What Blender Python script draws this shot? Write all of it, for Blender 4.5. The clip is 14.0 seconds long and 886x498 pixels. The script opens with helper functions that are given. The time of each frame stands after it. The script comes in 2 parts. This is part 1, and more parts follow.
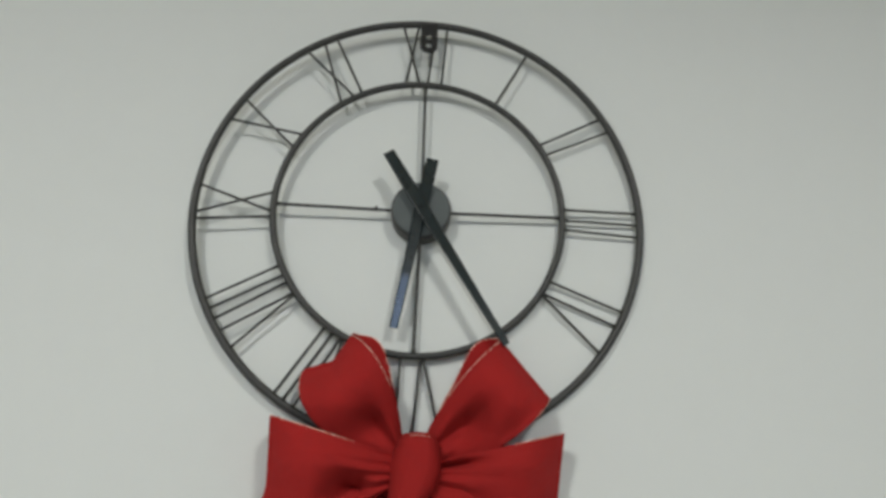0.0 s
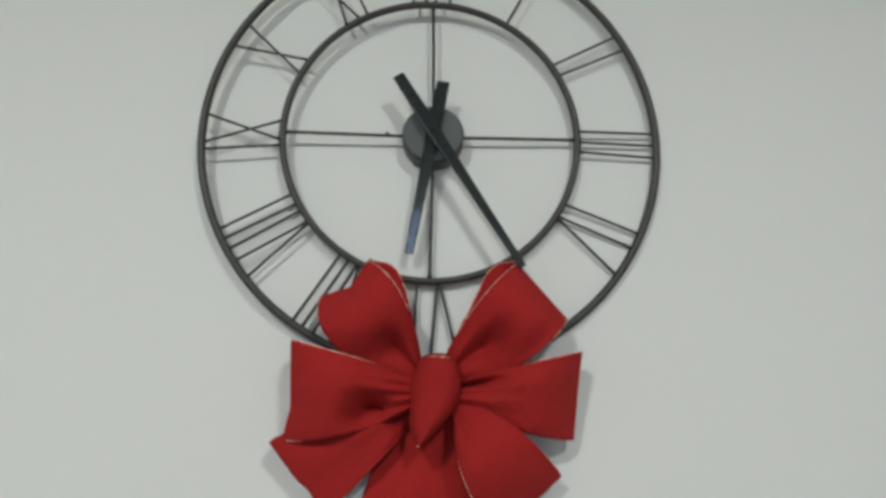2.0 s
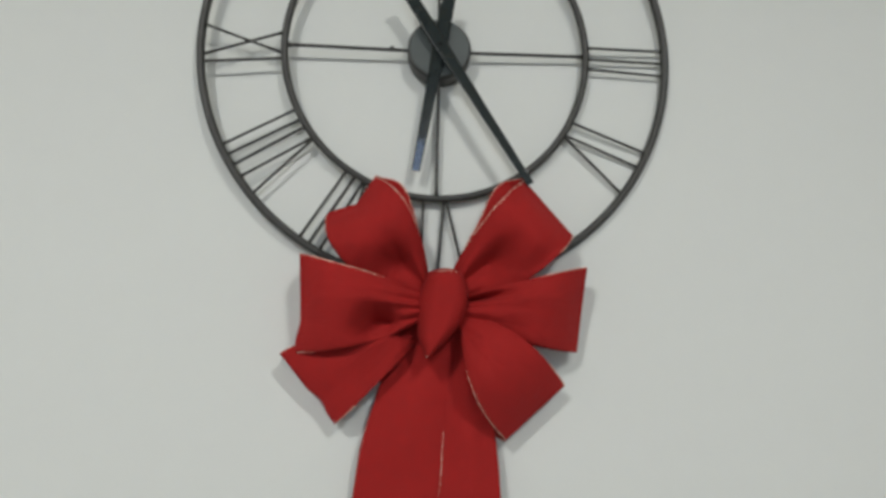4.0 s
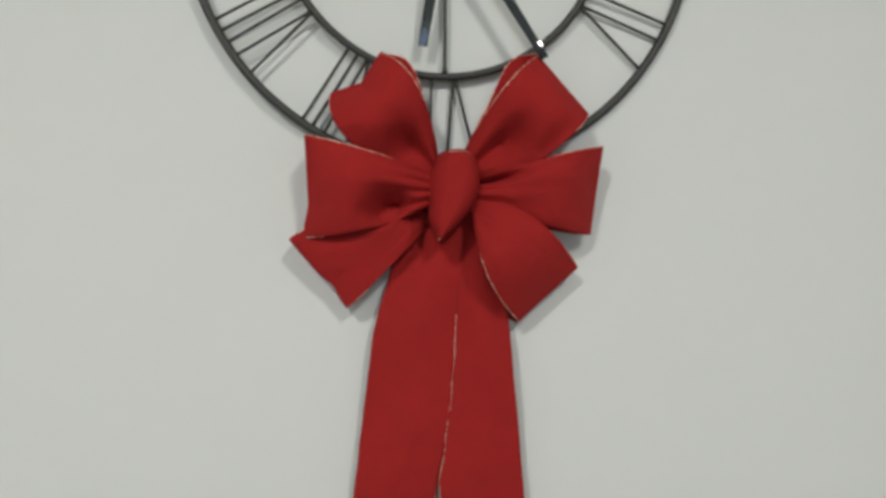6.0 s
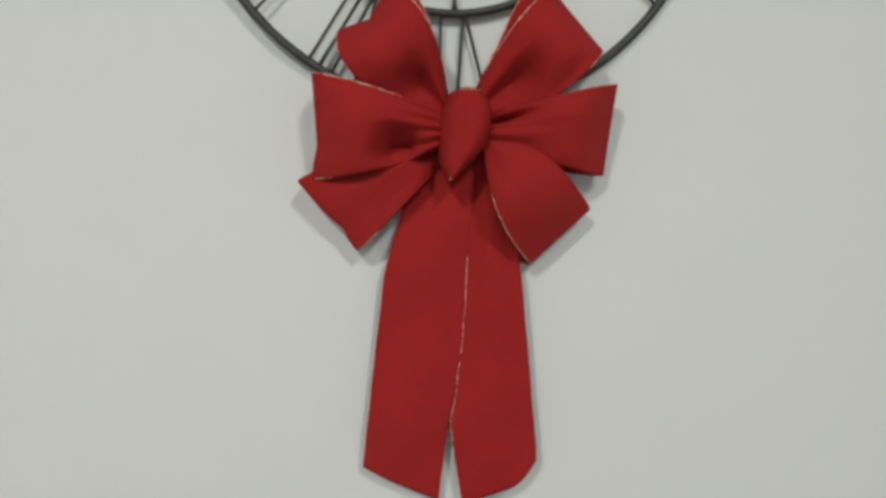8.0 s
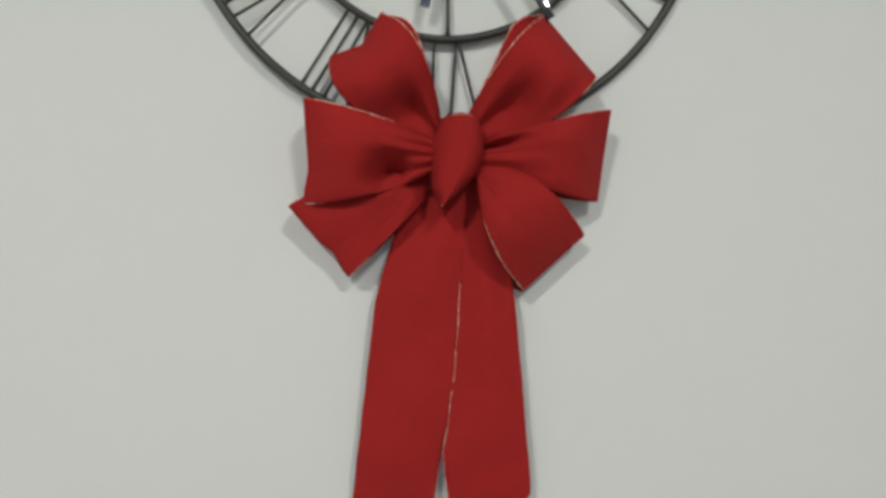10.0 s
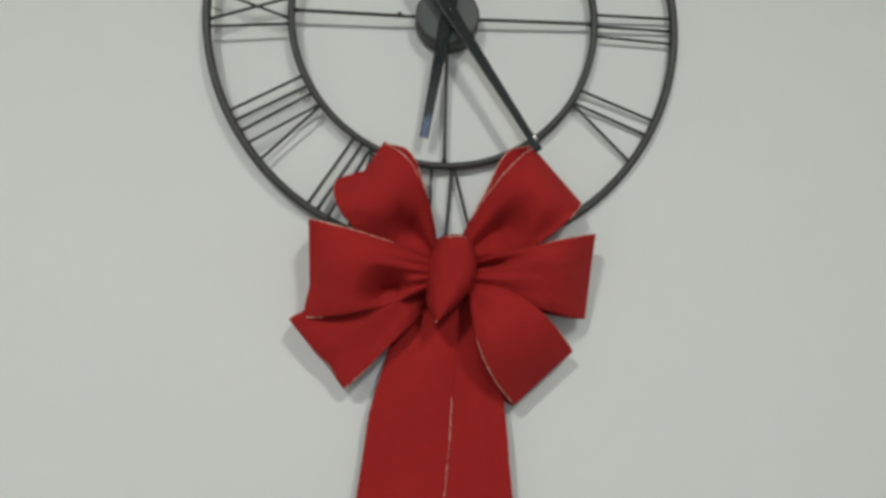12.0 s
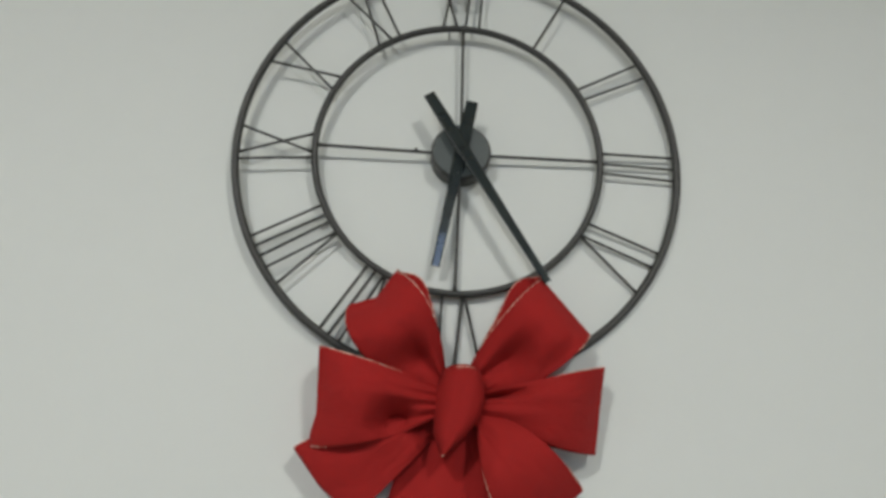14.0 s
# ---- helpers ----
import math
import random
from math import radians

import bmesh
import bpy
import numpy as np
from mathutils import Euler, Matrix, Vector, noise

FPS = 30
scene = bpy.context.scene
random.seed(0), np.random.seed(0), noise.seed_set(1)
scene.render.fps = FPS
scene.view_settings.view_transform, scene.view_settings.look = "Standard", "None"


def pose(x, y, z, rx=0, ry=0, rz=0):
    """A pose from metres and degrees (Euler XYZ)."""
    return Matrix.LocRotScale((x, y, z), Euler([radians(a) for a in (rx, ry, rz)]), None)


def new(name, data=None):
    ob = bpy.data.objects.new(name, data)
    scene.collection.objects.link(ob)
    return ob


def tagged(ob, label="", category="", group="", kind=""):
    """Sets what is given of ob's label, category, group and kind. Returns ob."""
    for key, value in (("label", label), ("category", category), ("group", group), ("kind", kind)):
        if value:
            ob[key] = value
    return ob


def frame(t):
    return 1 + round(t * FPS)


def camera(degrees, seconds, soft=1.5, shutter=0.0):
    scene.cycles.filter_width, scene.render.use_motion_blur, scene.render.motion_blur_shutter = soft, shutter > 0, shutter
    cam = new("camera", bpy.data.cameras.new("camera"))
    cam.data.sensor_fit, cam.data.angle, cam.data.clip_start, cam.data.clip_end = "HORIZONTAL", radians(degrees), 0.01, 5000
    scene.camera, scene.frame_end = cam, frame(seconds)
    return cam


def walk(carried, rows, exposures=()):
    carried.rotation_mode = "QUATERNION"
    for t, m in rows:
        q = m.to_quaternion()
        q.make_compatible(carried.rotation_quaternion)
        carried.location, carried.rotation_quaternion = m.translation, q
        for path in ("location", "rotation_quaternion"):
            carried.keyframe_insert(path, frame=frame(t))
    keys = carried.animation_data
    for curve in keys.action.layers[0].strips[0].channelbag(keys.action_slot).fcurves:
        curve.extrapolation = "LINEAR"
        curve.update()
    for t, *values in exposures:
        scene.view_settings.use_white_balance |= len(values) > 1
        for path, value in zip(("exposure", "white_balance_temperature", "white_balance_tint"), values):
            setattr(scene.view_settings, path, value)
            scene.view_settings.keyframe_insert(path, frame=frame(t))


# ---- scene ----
cam = camera(72.90, 14.0, soft=3.4)
# seconds, x, y, z, yaw, pitch, roll; the wall's face is y = 0
ROWS = [
    (0, 0.0073, -0.7587, 1.3917, -2.410, 19.120, -1.715),
    (0.5, 0.0064, -0.7576, 1.3864, -2.179, 17.992, -1.647),
    (1, 0.0011, -0.7584, 1.3854, -2.224, 16.904, -1.453),
    (1.5, -0.0069, -0.7547, 1.3786, -2.071, 16.302, -1.217),
    (2, -0.0045, -0.7446, 1.3679, -1.607, 13.955, -0.499),
    (2.2, -0.0006, -0.7431, 1.3624, -1.535, 13.289, -0.430),
    (4.3, -0.0335, -0.7363, 1.3371, -3.443, 6.444, -0.113),
    (4.5, -0.0347, -0.7329, 1.3363, -3.625, 4.886, 0.402),
    (5, -0.0396, -0.7223, 1.3215, -3.546, 2.819, 0.330),
    (5.5, -0.0418, -0.7135, 1.3075, -3.228, 1.140, 0.412),
    (6, -0.0437, -0.7155, 1.3062, -3.119, 0.010, 0.429),
    (6.5, -0.0471, -0.7143, 1.2897, -3.172, -0.859, 0.431),
    (7, -0.0560, -0.7107, 1.2858, -2.970, -2.320, 0.632),
    (7.2, -0.0556, -0.7104, 1.2850, -3.030, -2.640, 0.650),
    (8.2, -0.0515, -0.7085, 1.2780, -2.750, -3.300, 0.750),
    (9.3, -0.0468, -0.7068, 1.2745, -2.474, -2.787, 0.808),
    (9.5, -0.0459, -0.7052, 1.2776, -2.745, -2.059, 0.651),
    (10, -0.0420, -0.6999, 1.2847, -2.718, -1.281, 0.574),
    (10.5, -0.0425, -0.7001, 1.2884, -2.868, 0.326, 0.398),
    (11, -0.0362, -0.7096, 1.2968, -2.884, 2.075, 0.153),
    (11.5, -0.0373, -0.7217, 1.3093, -2.934, 3.744, -0.327),
    (12, -0.0426, -0.7348, 1.3144, -3.231, 7.132, -0.476),
    (12.5, -0.0445, -0.7397, 1.3230, -2.770, 9.809, -0.923),
    (13, -0.0409, -0.7439, 1.3310, -2.402, 12.788, -1.615),
    (13.5, -0.0393, -0.7463, 1.3342, -2.647, 15.638, -1.749),
    (14, -0.0419, -0.7525, 1.3429, -2.425, 16.844, -2.090),
]
walk(cam, [(t, pose(x, y, z, 90 + pitch, roll, yaw)) for t, x, y, z, yaw, pitch, roll in ROWS],
     exposures=[(0.0, 0.06, 6450, 9.8), (2.2, 0.08, 6400, 11.0), (6.5, 0.11, 6580, 11.3), (10.0, 0.11, 6580, 11.3),
                (12.5, 0.05, 6520, 10.8), (14.0, 0.05, 6500, 10.0)])

# ---- light ----
ROOM_W, ROOM_E, ROOM_S, ROOM_H = -2.0, 2.2, -3.4, 2.65
world = bpy.data.worlds.new("world")
scene.world = world
world.use_nodes = True
wn = world.node_tree
sky = wn.nodes.new("ShaderNodeTexSky")
sky.sky_type, sky.sun_disc = "NISHITA", False
sky.sun_elevation, sky.sun_rotation = radians(35), radians(20)
wn.links.new(sky.outputs[0], wn.nodes["Background"].inputs[0])
wn.nodes["Background"].inputs[1].default_value = 0.12


def area_lamp(name, m, power, colour, size, size_y=0.0, shape="DISK"):
    data = bpy.data.lights.new(name, "AREA")
    data.shape, data.size, data.energy, data.color = shape, size, power, colour
    if size_y:
        data.size_y = size_y
    ob = new(name, data)
    ob.matrix_world = m
    return ob


DOWNLIGHTS = [(0.72, -2.08), (-0.92, -2.08)]
LAMP_POWER = (31.4, 38.2)
for (lx, ly), power in zip(DOWNLIGHTS, LAMP_POWER):
    area_lamp("downlight_lamp", pose(lx, ly, ROOM_H - 0.022), power, (0.98, 0.972, 0.93), 0.22)
# daylight in the window behind the camera, turned towards the clock wall
WIN = (-0.55, 0.45, 1.20, 2.08)
area_lamp("window_light", pose((WIN[0] + WIN[1]) / 2, ROOM_S + 0.03, (WIN[2] + WIN[3]) / 2, 90, 0, 0), 3.1,
          (0.60, 0.74, 1.0), WIN[1] - WIN[0] - 0.1, WIN[3] - WIN[2] - 0.1, "RECTANGLE")


# ---- materials ----
def material(name, colour, rough=0.6, metal=0.0, vary=0.08, scale=60.0, bump=0.1, bump_scale=400.0, bump_dist=0.001,
             sheen=0.0, coarse=6.0, coat=0.0):
    m = bpy.data.materials.new(name)
    m.use_nodes = True
    t = m.node_tree
    n, l = t.nodes, t.links
    b = n["Principled BSDF"]
    co = n.new("ShaderNodeTexCoord")
    fine, big = n.new("ShaderNodeTexNoise"), n.new("ShaderNodeTexNoise")
    fine.inputs["Scale"].default_value, fine.inputs["Detail"].default_value = scale, 6
    big.inputs["Scale"].default_value, big.inputs["Detail"].default_value = coarse, 3
    mixn = n.new("ShaderNodeMath")
    mixn.operation = "MULTIPLY_ADD"
    mixn.inputs[1].default_value = 0.5
    half = n.new("ShaderNodeMath")
    half.operation, half.inputs[1].default_value = "MULTIPLY", 0.5
    ramp = n.new("ShaderNodeValToRGB")
    ramp.color_ramp.elements[0].position, ramp.color_ramp.elements[1].position = 0.3, 0.7
    ramp.color_ramp.elements[0].color = [c * (1 - vary) for c in colour] + [1]
    ramp.color_ramp.elements[1].color = [min(1, c * (1 + vary)) for c in colour] + [1]
    for tex in (fine, big):
        l.new(co.outputs["Object"], tex.inputs["Vector"])
    l.new(big.outputs["Fac"], half.inputs[0])
    l.new(fine.outputs["Fac"], mixn.inputs[0])
    l.new(half.outputs[0], mixn.inputs[2])
    l.new(mixn.outputs[0], ramp.inputs[0])
    l.new(ramp.outputs[0], b.inputs["Base Color"])
    b.inputs["Metallic"].default_value = metal
    rr = n.new("ShaderNodeMapRange")
    rr.inputs["To Min"].default_value, rr.inputs["To Max"].default_value = rough * 0.85, min(1.0, rough * 1.15)
    l.new(fine.outputs["Fac"], rr.inputs["Value"])
    l.new(rr.outputs[0], b.inputs["Roughness"])
    if sheen:
        b.inputs["Sheen Weight"].default_value = sheen
        b.inputs["Sheen Tint"].default_value = (*[min(1, c * 1.6 + 0.05) for c in colour], 1)
    b.inputs["Coat Weight"].default_value = coat
    if bump:
        bn, bt = n.new("ShaderNodeBump"), n.new("ShaderNodeTexNoise")
        bt.inputs["Scale"].default_value, bt.inputs["Detail"].default_value = bump_scale, 4
        bn.inputs["Strength"].default_value, bn.inputs["Distance"].default_value = bump, bump_dist
        l.new(co.outputs["Object"], bt.inputs["Vector"])
        l.new(bt.outputs["Fac"], bn.inputs["Height"])
        l.new(bn.outputs[0], b.inputs["Normal"])
    return m


def ribbon_material():
    """Matte red woven ribbon: fine crossing threads, slight blotches."""
    m = material("red_ribbon", (0.333, 0.0155, 0.0145), 0.88, 0, 0.10, 90, 0, sheen=0.04, coarse=14)
    t = m.node_tree
    n, l = t.nodes, t.links
    uv = n.new("ShaderNodeUVMap")
    bn = n.new("ShaderNodeBump")
    waves = []
    for direction in ("X", "Y"):
        w = n.new("ShaderNodeTexWave")
        w.bands_direction = direction
        w.inputs["Scale"].default_value, w.inputs["Distortion"].default_value = 260, 1.2
        l.new(uv.outputs[0], w.inputs["Vector"])
        waves.append(w)
    add = n.new("ShaderNodeMath")
    add.operation = "ADD"
    l.new(waves[0].outputs["Fac"], add.inputs[0])
    l.new(waves[1].outputs["Fac"], add.inputs[1])
    l.new(add.outputs[0], bn.inputs["Height"])
    bn.inputs["Strength"].default_value, bn.inputs["Distance"].default_value = 0.35, 0.0005
    n["Principled BSDF"].inputs["Specular IOR Level"].default_value = 0.22
    l.new(bn.outputs[0], n["Principled BSDF"].inputs["Normal"])
    return m


def glitter_material():
    """Gold glitter thread: flecks of bright metal among red."""
    m = bpy.data.materials.new("gold_glitter")
    m.use_nodes = True
    n, l = m.node_tree.nodes, m.node_tree.links
    b = n["Principled BSDF"]
    co, vo, ramp = n.new("ShaderNodeTexCoord"), n.new("ShaderNodeTexVoronoi"), n.new("ShaderNodeValToRGB")
    vo.inputs["Scale"].default_value = 560
    l.new(co.outputs["Object"], vo.inputs["Vector"])
    l.new(vo.outputs["Color"], ramp.inputs[0])
    e = ramp.color_ramp.elements
    e[0].position, e[0].color = 0.36, (0.46, 0.09, 0.06, 1)
    e[1].position, e[1].color = 0.58, (0.96, 0.70, 0.56, 1)
    l.new(ramp.outputs[0], b.inputs["Base Color"])
    b.inputs["Metallic"].default_value, b.inputs["Roughness"].default_value = 0.55, 0.38
    return m


WALL = material("wall_paint", (0.69, 0.72, 0.695), 0.75, 0, 0.012, 35, 0.12, 260, 0.0008, coarse=1.5)
PLAIN = material("side_wall_paint", (0.50, 0.50, 0.48), 0.8, 0, 0.03, 20, 0.1, 260, coarse=1.5)
CEIL = material("ceiling_paint", (0.36, 0.32, 0.20), 0.9, 0, 0.02, 20, 0.1, 200, coarse=1.5)
FLOOR = material("floor_carpet", (0.24, 0.235, 0.23), 0.95, 0, 0.2, 120, 0.4, 500, coarse=5)
IRON = material("black_painted_iron", (0.031, 0.032, 0.029), 0.45, 0.0, 0.25, 90, 0.15, 700, 0.0004, coarse=12)
TAB = material("matte_black_tab", (0.010, 0.010, 0.009), 0.75, 0.0, 0.2, 90, 0.1, 700, 0.0004, coarse=12)
DISC = material("dark_grey_plastic", (0.047, 0.062, 0.062), 0.45, 0, 0.12, 80, 0.08, 900, 0.0003, coarse=14)
HAND = material("glossy_black_hand", (0.018, 0.026, 0.029), 0.10, 0.0, 0.2, 60, 0.0, coat=0.6)
RED, GOLD = ribbon_material(), glitter_material()
FRAME = material("white_window_frame", (0.75, 0.75, 0.74), 0.4, 0, 0.03, 30, 0.0)


def emitter(name, colour, strength):
    m = bpy.data.materials.new(name)
    m.use_nodes = True
    b = m.node_tree.nodes["Principled BSDF"]
    b.inputs["Base Color"].default_value = (*colour, 1)
    b.inputs["Emission Color"].default_value = (*colour, 1)
    b.inputs["Emission Strength"].default_value = strength
    return m


DIFFUSER = emitter("lamp_diffuser", (0.98, 0.972, 0.93), 6.0)
DAYLIGHT = emitter("pale_sky_backdrop", (0.45, 0.62, 0.95), 0.9)


# ---- helpers of the scene ----
def mesh_of(name, bm, mat, smooth=True):
    me = bpy.data.meshes.new(name)
    bmesh.ops.recalc_face_normals(bm, faces=bm.faces)
    bm.to_mesh(me)
    bm.free()
    me.materials.append(mat)
    if smooth:
        for p in me.polygons:
            p.use_smooth = True
    return me


def part(name, bm, mat, parent=None, label="", smooth=True):
    ob = new(name, mesh_of(name, bm, mat, smooth))
    ob.parent = parent
    return tagged(ob, label)


def box(bm, x0, x1, y0, y1, z0, z1):
    made = bmesh.ops.create_cube(bm, size=1)["verts"]
    for v in made:
        v.co = Vector(((x0 + x1) / 2 + v.co.x * (x1 - x0), (y0 + y1) / 2 + v.co.y * (y1 - y0), (z0 + z1) / 2 + v.co.z * (z1 - z0)))
    return made


def setting(name, label, boxes, mat):
    bm = bmesh.new()
    for b in boxes:
        box(bm, *b)
    return tagged(part(name, bm, mat, None, label, False), kind="structure", category=name.split("_")[0])


def tube(bm, points, radius, sides=10, closed=False, taper=None):
    """A round bar along a line of points."""
    rings, count = [], len(points)
    for i, p in enumerate(points):
        a = points[(i - 1) % count] if closed or i else p
        b = points[(i + 1) % count] if closed or i < count - 1 else p
        d = (b - a).normalized()
        side = d.cross(Vector((0, 1, 0)))
        if side.length < 1e-4:
            side = d.cross(Vector((1, 0, 0)))
        side.normalize()
        up = side.cross(d)
        r = radius * (taper(i / max(1, count - 1)) if taper else 1)
        rings.append([bm.verts.new(p + (side * math.cos(w) + up * math.sin(w)) * r)
                      for w in (2 * math.pi * k / sides for k in range(sides))])
    for i in range(count if closed else count - 1):
        a, b = rings[i], rings[(i + 1) % count]
        for k in range(sides):
            bm.faces.new((a[k], a[(k + 1) % sides], b[(k + 1) % sides], b[k]))
    if not closed:
        bm.faces.new(rings[0][::-1])
        bm.faces.new(rings[-1])


# ---- room ----
setting("wall_north", "smooth pale grey painted wall carrying the clock", [(ROOM_W - 0.1, ROOM_E + 0.1, 0.0, 0.12, -0.1, ROOM_H + 0.1)], WALL)
setting("wall_west", "plain pale painted side wall", [(ROOM_W - 0.1, ROOM_W, ROOM_S - 0.12, 0.0, 0, ROOM_H)], PLAIN)
setting("wall_east", "plain pale painted side wall", [(ROOM_E, ROOM_E + 0.1, ROOM_S - 0.12, 0.0, 0, ROOM_H)], PLAIN)
setting("wall_south", "plain pale painted wall with a window opening",
        [(ROOM_W, WIN[0], ROOM_S - 0.12, ROOM_S, 0, ROOM_H), (WIN[1], ROOM_E, ROOM_S - 0.12, ROOM_S, 0, ROOM_H),
         (WIN[0], WIN[1], ROOM_S - 0.12, ROOM_S, 0, WIN[2]), (WIN[0], WIN[1], ROOM_S - 0.12, ROOM_S, WIN[3], ROOM_H)], PLAIN)
setting("floor", "grey carpeted floor", [(ROOM_W - 0.1, ROOM_E + 0.1, ROOM_S - 0.12, 0.0, -0.1, 0.0)], FLOOR)
setting("ceiling", "matte cream painted ceiling", [(ROOM_W - 0.1, ROOM_E + 0.1, ROOM_S - 0.12, 0.0, ROOM_H, ROOM_H + 0.1)], CEIL)

bm = bmesh.new()
for b in ((WIN[0], WIN[0] + 0.05, WIN[2], WIN[3]), (WIN[1] - 0.05, WIN[1], WIN[2], WIN[3]),
          (WIN[0] + 0.05, WIN[1] - 0.05, WIN[2], WIN[2] + 0.05), (WIN[0] + 0.05, WIN[1] - 0.05, WIN[3] - 0.05, WIN[3])):
    box(bm, b[0], b[1], ROOM_S - 0.09, ROOM_S - 0.04, b[2], b[3])
window = tagged(part("window_1", bm, FRAME, None, "white framed window facing the clock wall", False), kind="structure", category="window")
bm = bmesh.new()
box(bm, WIN[0] - 0.3, WIN[1] + 0.3, ROOM_S - 0.60, ROOM_S - 0.58, WIN[2] - 0.3, WIN[3] + 0.3)
tagged(part("backdrop", bm, DAYLIGHT, None, "pale blue daylight outside the window", False), kind="structure", category="sky")

for lx, ly in DOWNLIGHTS:
    bm = bmesh.new()
    bmesh.ops.create_cone(bm, cap_ends=True, segments=48, radius1=0.130, radius2=0.140, depth=0.016)
    bmesh.ops.translate(bm, verts=bm.verts, vec=(lx, ly, ROOM_H - 0.008))
    lamp = tagged(part("ceiling_light", bm, FRAME, None, "round white downlight on the ceiling", False), category="lamp", group="ceiling downlights")
    bm = bmesh.new()
    bmesh.ops.create_cone(bm, cap_ends=True, segments=48, radius1=0.115, radius2=0.115, depth=0.003)
    bmesh.ops.translate(bm, verts=bm.verts, vec=(lx, ly, ROOM_H - 0.0178))
    part("diffuser", bm, DIFFUSER, lamp, "glowing round diffuser", False)

# ---- the clock ----
CX, CY, CZ = 0.0, -0.0160, 1.70
R_OUT, R_IN = 0.2975, 0.1930
IN_X, IN_Z = -0.0018, 0.0016


def lean(x, z):
    """How far the clock's plane stands off its middle: it leans out a little at the top and on one side."""
    return 0.022 * (x - CX) - 0.025 * (z - CZ)


def on_clock(angle, radius, y=CY, cx=CX, cz=CZ):
    a = radians(angle)
    x, z = cx + radius * math.sin(a), cz + radius * math.cos(a)
    return Vector((x, y + lean(x, z), z))


clock = tagged(new("wall_clock"), "large black iron skeleton clock with Roman numerals, hung on wall", "clock")
clock.location = (0, 0, 0)


def ring(name, radius, bar, cx, cz, label):
    bm = bmesh.new()
    tube(bm, [on_clock(a * 2.0 + 0.01, radius * (1 + 0.0015 * math.sin(radians(4 * a) + 0.7)), CY, cx, cz) for a in range(180)], bar, 14, True)
    return part(name, bm, IRON, clock, label)


ring("outer_ring", R_OUT, 0.0052, CX, CZ, "round black iron outer hoop")
ring("inner_ring", R_IN, 0.0047, CX + IN_X, CZ + IN_Z, "round black iron inner hoop")

# each numeral: pairs of outer and inner angle, one pair a bar
NUMERALS = {
    "I": [(29.6, 30.9)],
    "II": [(58.0, 56.6), (62.2, 61.4)],
    "III": [(87.4, 86.4), (90.5, 90.6), (94.0, 94.8)],
    "IV": [(115.1, 117.2), (119.1, 122.6), (127.4, 123.4)],
    "V": [(146.0, 149.6), (154.0, 150.4)],
    "VI": [(173.2, 176.4), (180.0, 177.2), (184.0, 184.6)],
    "VII": [(-145.4, -145.3), (-148.0, -148.9), (-151.0, -152.5), (-156.5, -153.2)],
    "VIII": [(-116.2, -115.6), (-118.8, -119.5), (-121.8, -122.8), (-125.0, -127.6), (-130.1, -128.4)],
    "IX": [(-85.4, -93.2), (-92.8, -85.1), (-94.8, -95.4)],
    "X": [(-58.3, -64.6), (-65.2, -57.8)],
    "XI": [(-36.0, -30.8), (-30.6, -36.8), (-26.9, -27.2)],
    "XII": [(-7.3, -2.6), (-3.0, -8.4), (1.9, 0.9), (5.2, 6.6)],
}
for bars in NUMERALS.values():
    for k, (outer, inner) in enumerate(bars):
        a = on_clock(outer, R_OUT - 0.003)
        b = on_clock(inner, R_IN + 0.003, CY, CX + IN_X, CZ + IN_Z)
        lift = Vector((0, 0.0018 * (k % 2), 0))
        bm = bmesh.new()
        tube(bm, [a.lerp(b, i / 12) + lift for i in range(13)], 0.00185, 8,
             taper=lambda s: 1 + 0.75 * math.exp(-((min(s, 1 - s) - 0.03) / 0.03) ** 2))
        part("numeral_bar", bm, IRON, clock)

SPOKES = ((0, 0.0), (90, 0.0), (180, 0.0), (270, 0.0))
for angle, slack in SPOKES:
    a, b = on_clock(angle, 0.030), on_clock(angle + slack, R_IN - 0.003, CY, CX + IN_X, CZ + IN_Z)
    bm = bmesh.new()
    tube(bm, [a.lerp(b, i / 20) for i in range(21)], 0.0023, 8, taper=lambda s: 1 + 0.6 * max(0.0, (s - 0.95) / 0.05))
    part("spoke", bm, IRON, clock)
bm = bmesh.new()
bmesh.ops.create_uvsphere(bm, u_segments=10, v_segments=6, radius=0.0034)
bmesh.ops.translate(bm, verts=bm.verts, vec=on_clock(270.5, 0.060) + Vector((0, 0, 0.0015)))
part("weld_bead", bm, IRON, clock, "small weld bead on the spoke")

# hub: a shallow round case with a rounded rim
bm = bmesh.new()
PROFILE = ((0.0, -0.0295), (0.034, -0.0295), (0.0385, -0.0285), (0.0402, -0.0262), (0.0402, -0.0035), (0.0, -0.0035))
rows = [[bm.verts.new((CX + r * math.cos(w), y, CZ - 0.0015 + r * math.sin(w))) for w in (2 * math.pi * k / 64 for k in range(64))]
        for r, y in PROFILE[1:-1]]
for a, b in zip(rows, rows[1:]):
    for k in range(64):
        bm.faces.new((a[k], a[(k + 1) % 64], b[(k + 1) % 64], b[k]))
bm.faces.new(rows[0])
bm.faces.new(rows[-1][::-1])
hub = part("hub", bm, IRON, clock, "black round movement case", False)
bm = bmesh.new()
bmesh.ops.create_cone(bm, cap_ends=True, segments=64, radius1=0.0372, radius2=0.0366, depth=0.0016)
bmesh.ops.rotate(bm, verts=bm.verts, matrix=Matrix.Rotation(radians(90), 3, "X"))
bmesh.ops.translate(bm, verts=bm.verts, vec=(CX, -0.0300, CZ - 0.0015))
part("face", bm, DISC, hub, "dark grey round cover plate", False)


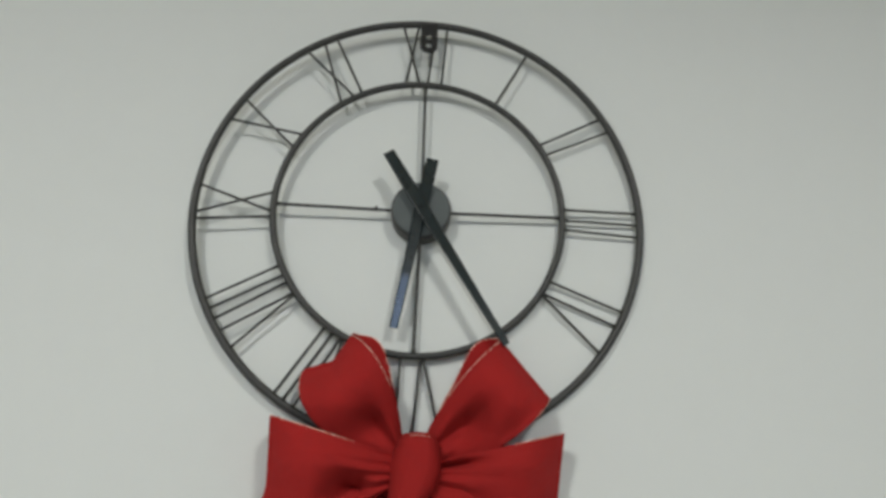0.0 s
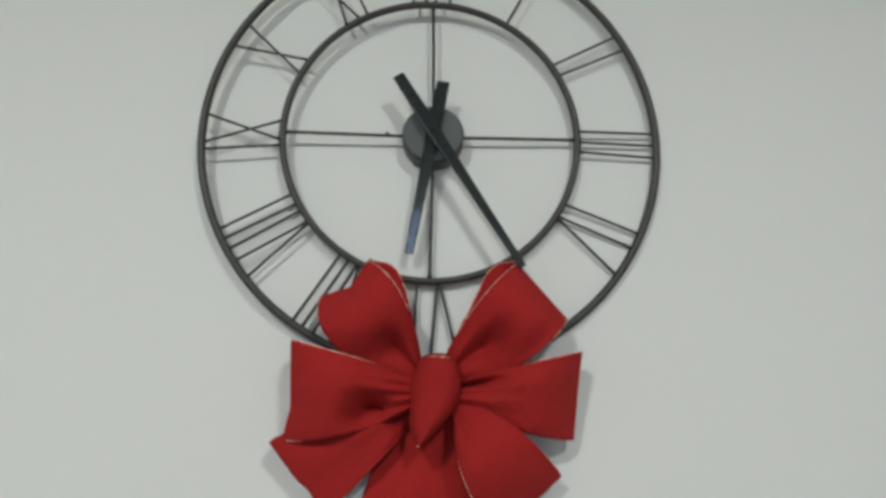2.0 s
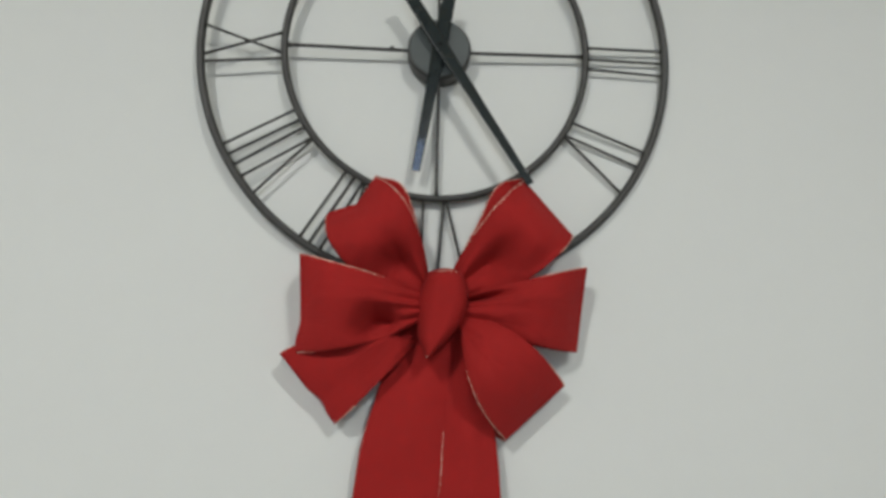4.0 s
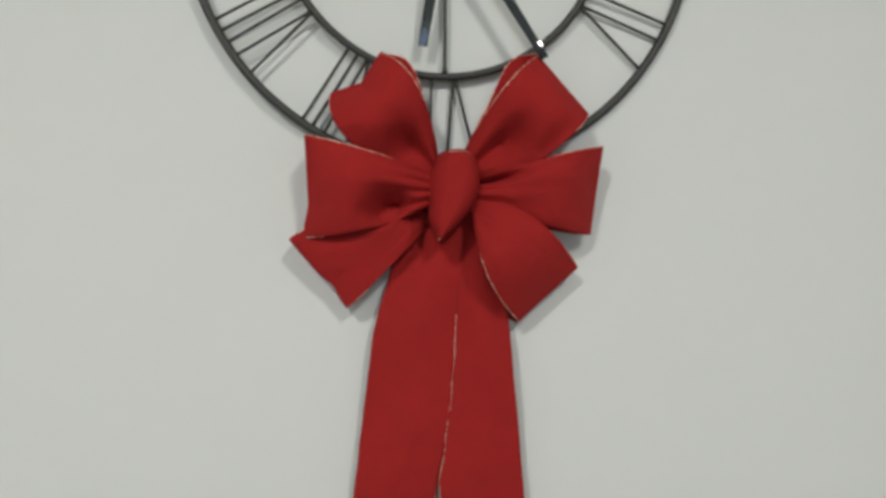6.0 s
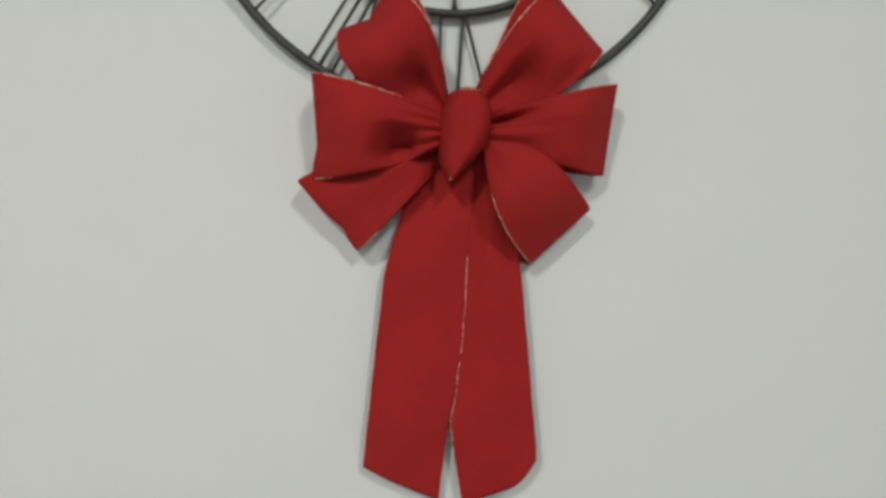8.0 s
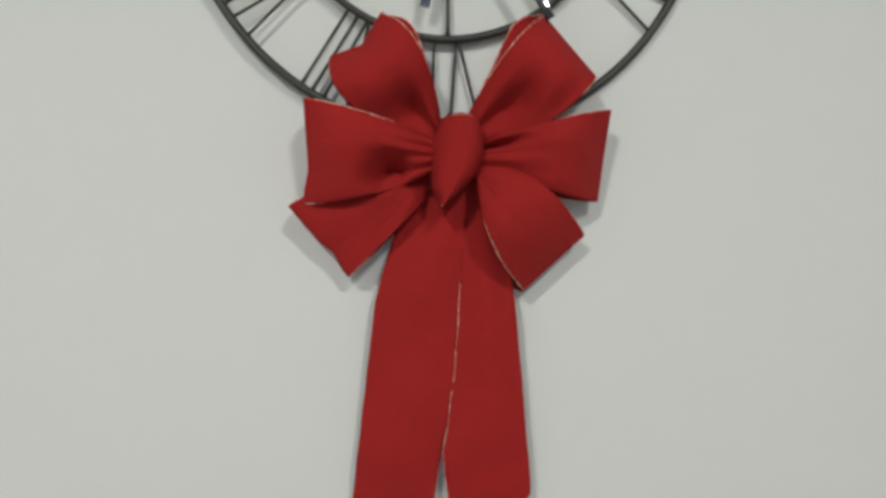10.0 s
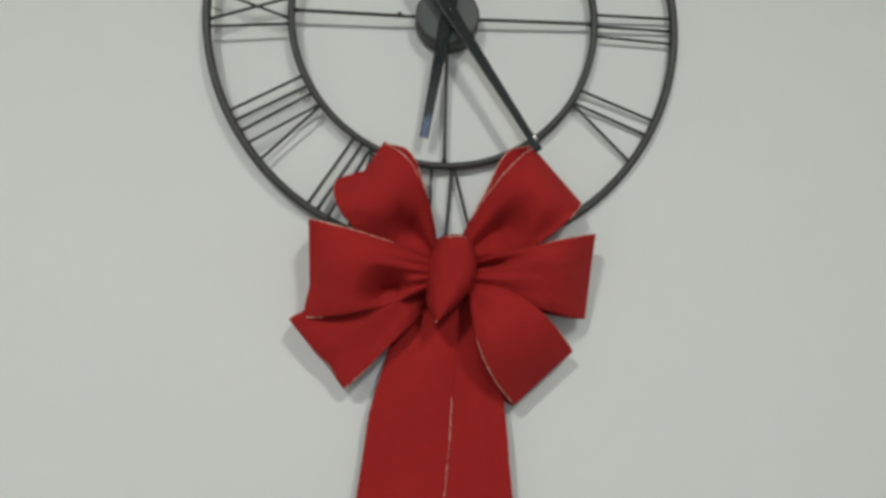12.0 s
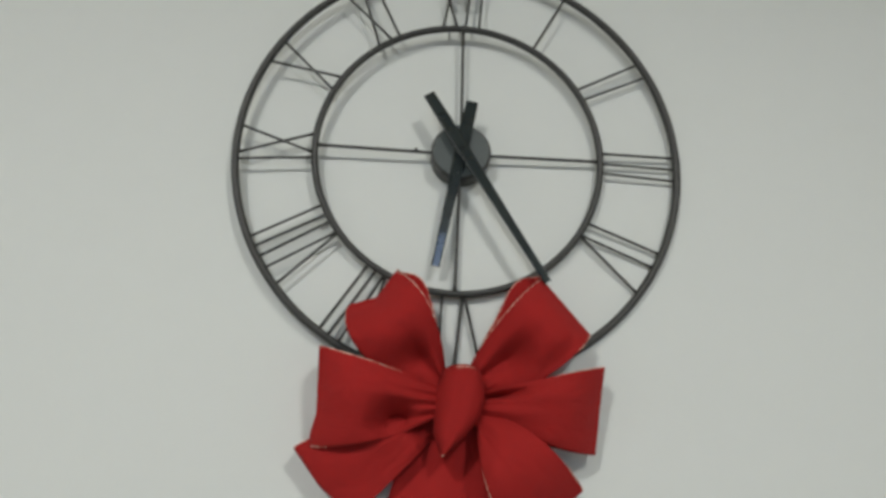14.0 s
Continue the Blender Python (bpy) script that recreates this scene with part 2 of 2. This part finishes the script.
def hand(name, angle, length, tail, w_tail, w_hub, w_tip, y_hub, y_tail, bend, label, tip_bend=0.0, twist=0.0):
    """A flat tapered bar with bevelled rims, on the spindle, its counterweight across it.
    bend: degrees by which the blade leans to the wall at its root and at its tip; tip_bend, twist: more of it, and a
    flattened rim, at a dent near the tip angled to catch a lamp's glint."""
    bm = bmesh.new()
    steps, y = [(-tail, w_tail, y_tail), (0.0, w_hub, y_hub)], y_hub
    for k in range(32):
        f = (k + 1) / 32
        lean_here = bend[0] + (bend[1] - bend[0]) * max(0.0, f - 0.45) / 0.55 + (tip_bend if 0.91 < f < 0.95 else 0.0)
        y += length / 32 * math.tan(radians(lean_here))
        steps.append((length * f, w_hub + (w_tip - w_hub) * f ** 0.6, y))
    a = radians(angle)
    d, s = Vector((math.sin(a), 0, math.cos(a))), Vector((math.cos(a), 0, -math.sin(a)))
    base = Vector((CX, 0, CZ - 0.002))
    rings = []
    for along, w, y in steps:
        p = base + d * along
        section = [(-1, 0.0), (-1, -0.0006), (-0.74, -0.0018), (0.74, -0.0018), (1, -0.0006), (1, 0.0)]
        # rim flattened and tilted on this short stretch so a downlight glints off it
        if twist and 0.90 < along / length < 0.95:
            section[1:3] = [(-1, -0.0018 + 0.19 * w * math.tan(radians(twist))), (-0.62, -0.0018)]
        rings.append([bm.verts.new(p + s * q * w / 2 + Vector((0, y + dy, 0))) for q, dy in section])
    for p, q in zip(rings, rings[1:]):
        for k in range(6):
            bm.faces.new((p[k], p[(k + 1) % 6], q[(k + 1) % 6], q[k]))
    bm.faces.new(rings[0])
    bm.faces.new(rings[-1][::-1])
    return part(name, bm, HAND, clock, label, False)


hand("hour_hand", 190.0, 0.160, 0.072, 0.0165, 0.0185, 0.0108, -0.0360, -0.0360, (4.1, 6.6), "glossy black hour hand")
hand("minute_hand", 148.1, 0.2085, 0.088, 0.0158, 0.0178, 0.0092, -0.0430, -0.0440, (-0.4, -0.4), "glossy black minute hand, dented near its tip to catch a lamp glint", -1.85, 3.8)
bm = bmesh.new()
bmesh.ops.create_cone(bm, cap_ends=True, segments=24, radius1=0.0042, radius2=0.0034, depth=0.024)
bmesh.ops.rotate(bm, verts=bm.verts, matrix=Matrix.Rotation(radians(90), 3, "X"))
bmesh.ops.translate(bm, verts=bm.verts, vec=(CX, -0.0380, CZ - 0.002))
part("spindle", bm, HAND, clock, "small round spindle cap", False)
for sx, sz in ((-0.0112, 0.0080), (0.0050, -0.0390)):
    bm = bmesh.new()
    bmesh.ops.create_uvsphere(bm, u_segments=16, v_segments=8, radius=0.0026)
    for v in bm.verts:
        v.co.y *= 0.6
    bmesh.ops.translate(bm, verts=bm.verts, vec=(CX + sx, -0.0305 if sz > 0 else -0.0255, CZ + sz))
    part("screw_head", bm, HAND, clock, "small domed dark screw on the case")


def hanger():
    """A flat tab with a round foot and two holes through it."""
    bm = bmesh.new()
    cx, top, w, low = 0.0004, CZ + R_OUT + 0.0005, 0.0125, 0.0420
    outline = [(cx - w, top), (cx + w, top)]
    outline += [(cx + w * math.cos(q), top - low - w * 0.8 * math.sin(q)) for q in (math.pi * k / 14 for k in range(15))]
    verts = [bm.verts.new((x, 0, z)) for x, z in outline]
    edges = [bm.edges.new((verts[i], verts[(i + 1) % len(verts)])) for i in range(len(verts))]
    for hz, hr in ((top - 0.0255, 0.0046), (top - 0.0395, 0.0042)):
        hv = [bm.verts.new((cx + hr * math.cos(q), 0, hz + hr * 0.9 * math.sin(q))) for q in (2 * math.pi * k / 16 for k in range(16))]
        edges += [bm.edges.new((hv[i], hv[(i + 1) % 16])) for i in range(16)]
    bmesh.ops.triangle_fill(bm, use_beauty=True, use_dissolve=False, edges=edges)
    made = bmesh.ops.extrude_face_region(bm, geom=list(bm.faces))
    bmesh.ops.translate(bm, verts=[v for v in made["geom"] if isinstance(v, bmesh.types.BMVert)], vec=(0, 0.0016, 0))
    bmesh.ops.translate(bm, verts=bm.verts, vec=(0, CY - 0.0120, 0))
    return bm


part("hanger_tab", hanger(), TAB, clock, "black iron hanging tab with two screw holes", False)

# ---- the bow ----
KX, KZ = 0.004, 1.372
bow = tagged(new("ribbon_bow"), "big red ribbon bow with gold glitter edging under the clock", "bow")


def grid_mesh(name, rows, parent, label, thick=0.0009):
    """A cloth sheet from rows of points, with thickness, and its UVs in metres."""
    bm = bmesh.new()
    uv = bm.loops.layers.uv.new("uv")
    grid = [[bm.verts.new(p) for p in row] for row in rows]
    acc_u = [0.0]
    for i in range(1, len(rows)):
        acc_u.append(acc_u[-1] + (rows[i][len(rows[i]) // 2] - rows[i - 1][len(rows[i]) // 2]).length)
    n = len(rows[0]) - 1
    for i in range(len(rows) - 1):
        for j in range(n):
            f = bm.faces.new((grid[i][j], grid[i][j + 1], grid[i + 1][j + 1], grid[i + 1][j]))
            for lp, (a, b) in zip(f.loops, ((i, j), (i, j + 1), (i + 1, j + 1), (i + 1, j))):
                lp[uv].uv = (acc_u[a], 0.10 * b / n)
    me = bpy.data.meshes.new(name)
    bm.to_mesh(me)
    bm.free()
    me.materials.append(RED)
    for p in me.polygons:
        p.use_smooth = True
    ob = new(name, me)
    ob.parent = parent
    tagged(ob, label)
    so = ob.modifiers.new("thickness", "SOLIDIFY")
    so.thickness, so.offset = thick, 0
    return ob


def edging(points, parent, radius=0.00068):
    bm = bmesh.new()
    tube(bm, points, radius, 6, taper=lambda s: 1 + 0.25 * math.sin(s * 190) * math.sin(s * 71))
    part("edging", bm, GOLD, parent, "gold glitter wire edging")


def ease(x):
    x = max(0.0, min(1.0, x))
    return x * x * (3 - 2 * x)


def loop(angle, reach, plus, minus, skew=0.0, root=(0.010, 0.010), y=(-0.040, -0.046), bulge=0.026, crest=1.1, puff=0.008, back=(-0.024, -0.016), slip=0.0,
         wave=(), kink=(0.0, 0.0), shelf=(0.2, 0.15, 0.0), dimples=(), pleats=(3.0, 0.006, 0.0), turn=0.0, trim=((0.4, 1.0), (0.4, 1.0)), trim_back=(), seed=0, label=""):
    """One loop of the bow: a front ply from the knot to the fold, round the fold, and a back ply home again.
    plus, minus: of the counter-clockwise and the clockwise side the half width, how fast it opens, and how far it draws in at the fold.
    shelf: where the front ply stands up from its gathered root, over what stretch, and how high."""
    a = radians(angle)
    d, n = Vector((math.cos(a), 0, math.sin(a))), Vector((-math.sin(a), 0, math.cos(a)))
    base = Vector((KX, 0, KZ))
    front, turns, home = 56, 8, 30
    us = [(0, i / front) for i in range(front + 1)] + [(1, i / turns) for i in range(1, turns)] + [(2, 1 - i / home) for i in range(home + 1)]
    rows = []
    for ply, u in us:
        row = []
        for j in range(41):
            v = 1 - j / 20
            f = u if ply != 1 else 1.0
            wide, speed, draw = plus if v > 0 else minus
            start = root[0] if v > 0 else root[1]
            side = (start + (wide - start) * (1 - (1 - f) ** speed) - draw * f ** 7) * v
            end = reach + skew * v + sum(amp * math.exp(-((v - at) / w) ** 2) for at, w, amp in wave) - kink[1] * (1 - abs(v - kink[0]) / (1 + abs(kink[0])))
            out = 0.012 + (end - 0.012) * f
            yf = y[0] + (y[1] - y[0]) * f - bulge * math.sin(math.pi * f ** crest) + turn * v * f
            yf -= shelf[2] * ease((f - shelf[0]) / shelf[1]) * (1 - f) ** 0.8 * ease((v + 0.95) / 0.95)
            yf -= puff * (1 - v * v) * math.sin(math.pi * min(1.0, f * 1.02)) ** 0.7 if f < 0.98 else 0
            yb = back[0] + (back[1] - back[0]) * math.sin(math.pi * f) + 0.6 * turn * v * f
            if ply == 0:
                yy = yf + pleats[1] * 1.25 * (1 - f) ** 3.4 * math.sin(math.pi * pleats[0] * v + pleats[2] + 0.8 * noise.noise(Vector((v * 2, f, seed)))) * min(1.0, f * 5)
                for du, dv, ru, rv, deep in dimples:
                    yy += deep * math.exp(-((f - du) / ru) ** 2 - ((v - dv) / rv) ** 2)
                yy += 0.0032 * noise.noise(Vector((f * 3.2, v * 1.6, seed * 7.3))) * (1 - f * f * 0.6) + 0.0007 * noise.noise(Vector((f * 13, v * 6, seed)))
            elif ply == 1:
                w = math.pi * u
                half = (yb - yf) / 2
                yy = (yf + yb) / 2 - half * math.cos(w)
                out += 0.40 * min(0.012, abs(half)) * math.sin(w)
                side += slip * 0.45 * u * (1 + 0.3 * v)
            else:
                yy = yb + 0.0016 * noise.noise(Vector((f * 4, v * 2.2, seed * 3.1 + 50)))
                side += slip * (math.sin(math.pi * f ** 4.0) + 0.45 * f ** 12) * (1 + 0.3 * v)
            row.append(base + d * out + n * side + Vector((0, yy, 0)))
        rows.append(row)
    ob = grid_mesh("loop", rows, bow, label)
    for j, span in zip((0, 40), trim):
        if span:
            edging([r[j] for r in rows[round(span[0] * front):round(span[1] * front) + 2]], ob)
    for j, lo in trim_back:
        edging([r[j] for r in rows[front + 1:front + turns + round((1 - lo) * home)]], ob)
    return ob


loop(44.0, 0.1765, (0.0430, 2.5, 0.001), (0.0505, 3.0, 0.003), 0.0025, y=(-0.014, -0.036), bulge=0.034, crest=2.0, puff=0.009, back=(-0.024, -0.022), slip=0.013,
     dimples=((0.44, -0.10, 0.19, 0.40, 0.027), (0.70, -0.85, 0.20, 0.30, 0.010)), pleats=(2.6, 0.006, 0.4), trim=((0.3, 1.0), (0.82, 0.98)), trim_back=((0, 0.35),), seed=1,
     label="upper loop of red ribbon, fold turned to the minute hand")
loop(129.0, 0.1720, (0.0585, 3.0, 0.0205), (0.0440, 2.6, 0.0085), 0.003, root=(0.010, -0.006), y=(-0.014, -0.035), bulge=0.034, crest=1.7, puff=0.009, back=(-0.022, -0.020), slip=-0.0215,
     turn=0.008, kink=(0.12, 0.0145), dimples=((0.40, 0.12, 0.15, 0.45, 0.025),), pleats=(2.4, 0.006, 2.0),
     trim=((0.86, 0.99), (0.5, 1.0)), trim_back=((40, 0.5),), seed=2, label="crumpled upper loop of red ribbon with an open end")
loop(178.0, 0.1640, (0.0570, 1.9, 0.0), (0.0515, 1.05, 0.0), 0.0049, root=(0.010, 0.017), y=(-0.034, -0.057), bulge=0.020, puff=0.013, back=(-0.014, -0.012), turn=0.012, crest=1.3,
     kink=(0.38, 0.0105), wave=((1.0, 0.14, -0.003),), dimples=((0.41, 0.50, 0.15, 0.40, 0.044),), pleats=(4.2, 0.0042, 0.0),
     trim=((0.88, 0.99), (0.38, 1.0)), seed=3, label="side loop of red ribbon with a wavy fold")
loop(1.0, 0.1660, (0.0460, 1.05, 0.0), (0.0530, 1.5, 0.0), 0.0045, y=(-0.034, -0.035), bulge=0.030, puff=0.011, back=(-0.024, -0.016), turn=-0.012, crest=1.4,
     dimples=((0.24, 0.55, 0.17, 0.22, 0.022),), pleats=(3.0, 0.0052, 1.0), trim=((0.6, 1.0), None), seed=4,
     label="side loop of red ribbon with a straight fold")
loop(211.4, 0.1740, (0.0500, 1.15, 0.0), (0.0495, 2.2, 0.0), -0.0065, y=(-0.004, -0.037), bulge=0.010, puff=0.004, back=(-0.006, -0.009), turn=0.005, crest=1.5, shelf=(0.22, 0.13, 0.021),
     wave=((0.4, 0.25, -0.004),), dimples=((0.5, 0.5, 0.25, 0.4, 0.006),), pleats=(2.0, 0.005, 0.7), trim=((0.8, 0.98), (0.93, 1.0)), seed=5,
     label="lower loop of red ribbon drooping from the knot")
loop(-46.0, 0.1610, (0.0455, 3.0, 0.001), (0.0490, 2.6, 0.0), 0.002, root=(0.010, -0.026), y=(-0.016, -0.030), bulge=0.046, puff=0.008, back=(-0.014, -0.014), crest=0.9,
     slip=-0.012, dimples=((0.22, -0.5, 0.16, 0.5, 0.006),), pleats=(2.0, 0.004, 1.8), trim=((0.78, 1.0), (0.4, 1.0)), trim_back=((40, 0.62),), seed=6,
     label="lower loop of red ribbon with an open side")

# ---- tails ----
def tail(line_l, line_r, y_line, cut_l, cut_r, rnd, inner, seed, label):
    """A hanging ribbon end. line_l, line_r: (z, x) stations of its two sides; cut: where each side ends; rnd: roundness of the outer corner."""
    def at(line, z):
        for (z0, x0), (z1, x1) in zip(line, line[1:]):
            if z >= z1:
                return x0 + (x1 - x0) * (0.12 * ease((z0 - z) / (z0 - z1)) + 0.88 * (z0 - z) / (z0 - z1))
        return line[-1][1]
    top = line_l[0][0]
    rows = []
    for i in range(91):
        s = i / 90
        row = []
        for j in range(25):
            v = j / 24
            low = cut_l + (cut_r - cut_l) * v + rnd[0] * max(0.0, 1 - v / rnd[2]) ** 2 + rnd[1] * max(0.0, 1 - (1 - v) / rnd[2]) ** 2
            z = top + (low - top) * s
            xl, xr = at(line_l, z), at(line_r, z)
            yy = at(y_line, z) + 0.0035 * (1 - s) * math.sin(math.pi * 2.2 * v + seed) * min(1.0, s * 4) - 0.003 * math.sin(math.pi * v)
            yy += 0.0030 * noise.noise(Vector((v * 1.6, z * 14, seed * 5.1))) + 0.0010 * noise.noise(Vector((v * 5, z * 60, seed)))
            row.append(Vector((xl + (xr - xl) * v + 0.0012 * noise.noise(Vector((seed * 3.0, z * 26, v))), min(yy, -0.006), z)))
        rows.append(row)
    ob = grid_mesh("tail", rows, bow, label)
    for j in (0, 24):
        edging([r[j] for r in rows[31:]], ob, 0.00058 if j == inner == 0 else 0.00035)
    return ob


tail([(1.385, -0.036), (1.345, -0.044), (1.287, -0.0655), (1.210, -0.0875), (1.020, -0.1115), (0.92, -0.1235)],
     [(1.385, 0.030), (1.345, 0.036), (1.290, 0.030), (1.247, 0.018), (1.125, 0.005), (1.040, -0.0125), (0.97, -0.0245), (0.92, -0.0310)],
     [(1.385, -0.008), (1.345, -0.007), (1.300, -0.011), (1.272, -0.021), (1.235, -0.025), (1.10, -0.023), (0.92, -0.016)], 0.986, 0.941, (0.0, 0.0, 0.2), 24, 1.0,
     "red ribbon tail with a slanted end, hanging under the other tail")
tail([(1.385, 0.016), (1.345, 0.021), (1.290, 0.0150), (1.247, 0.0098), (1.181, 0.0054), (1.129, 0.0014), (1.076, -0.0055), (1.040, -0.0132), (0.997, -0.0085), (0.92, 0.0010)],
     [(1.385, 0.030), (1.345, 0.046), (1.280, 0.0605), (1.226, 0.0690), (1.095, 0.0800), (1.004, 0.0868), (0.92, 0.0880)],
     [(1.385, -0.010), (1.345, -0.009), (1.300, -0.0125), (1.272, -0.023), (1.235, -0.0280), (1.10, -0.0265), (0.92, -0.020)], 0.937, 0.966, (0.0, 0.022, 0.35), 0, 7.5,
     "red ribbon tail with a rounded slanted end, hanging over the other tail")


def knot():
    """The wrap round the middle: straight down one side, slanting in on the other, to a low point."""
    rows = []
    for i in range(49):
        s = i / 48
        z = 1.4135 - 0.0985 * s
        left = -0.0135 - 0.0095 * ease(s / 0.35) + 0.0090 * ease((s - 0.72) / 0.28)
        right = 0.0305 + 0.0050 * ease(s / 0.3) - 0.0480 * max(0.0, (s - 0.35) / 0.65) ** 1.8
        row = []
        for j in range(33):
            v = j / 16 - 1
            crown = 0.0040 * math.cos(math.pi * v / 2) * (1 - s)
            flank = 1 - abs(v) ** (3.6 if v > 0 else 2.3)
            yy = -0.034 - 0.035 * math.sqrt(max(0.0, flank)) * (1 - 0.20 * s * s) + 0.004 * max(0.0, -0.35 - v) / 0.65
            yy += 0.020 * (max(0.0, 0.12 - s) / 0.12) ** 2
            yy += 0.0012 * (math.sin(6 * v + 4 * s) * s + noise.noise(Vector((v * 2, s * 3, 8))))
            row.append(Vector(((left + right) / 2 + (right - left) / 2 * v, yy, z + crown)))
        rows.append(row)
    ob = grid_mesh("knot", rows, bow, "snug red ribbon wrap gathered to a point")
    edging([p + Vector((0, -0.0006, 0.0004)) for p in rows[2]][9:-6], ob, 0.0005)
    edging([p + Vector((0, -0.0008, 0)) for p in rows[-2]][10:18], ob, 0.0008)


knot()
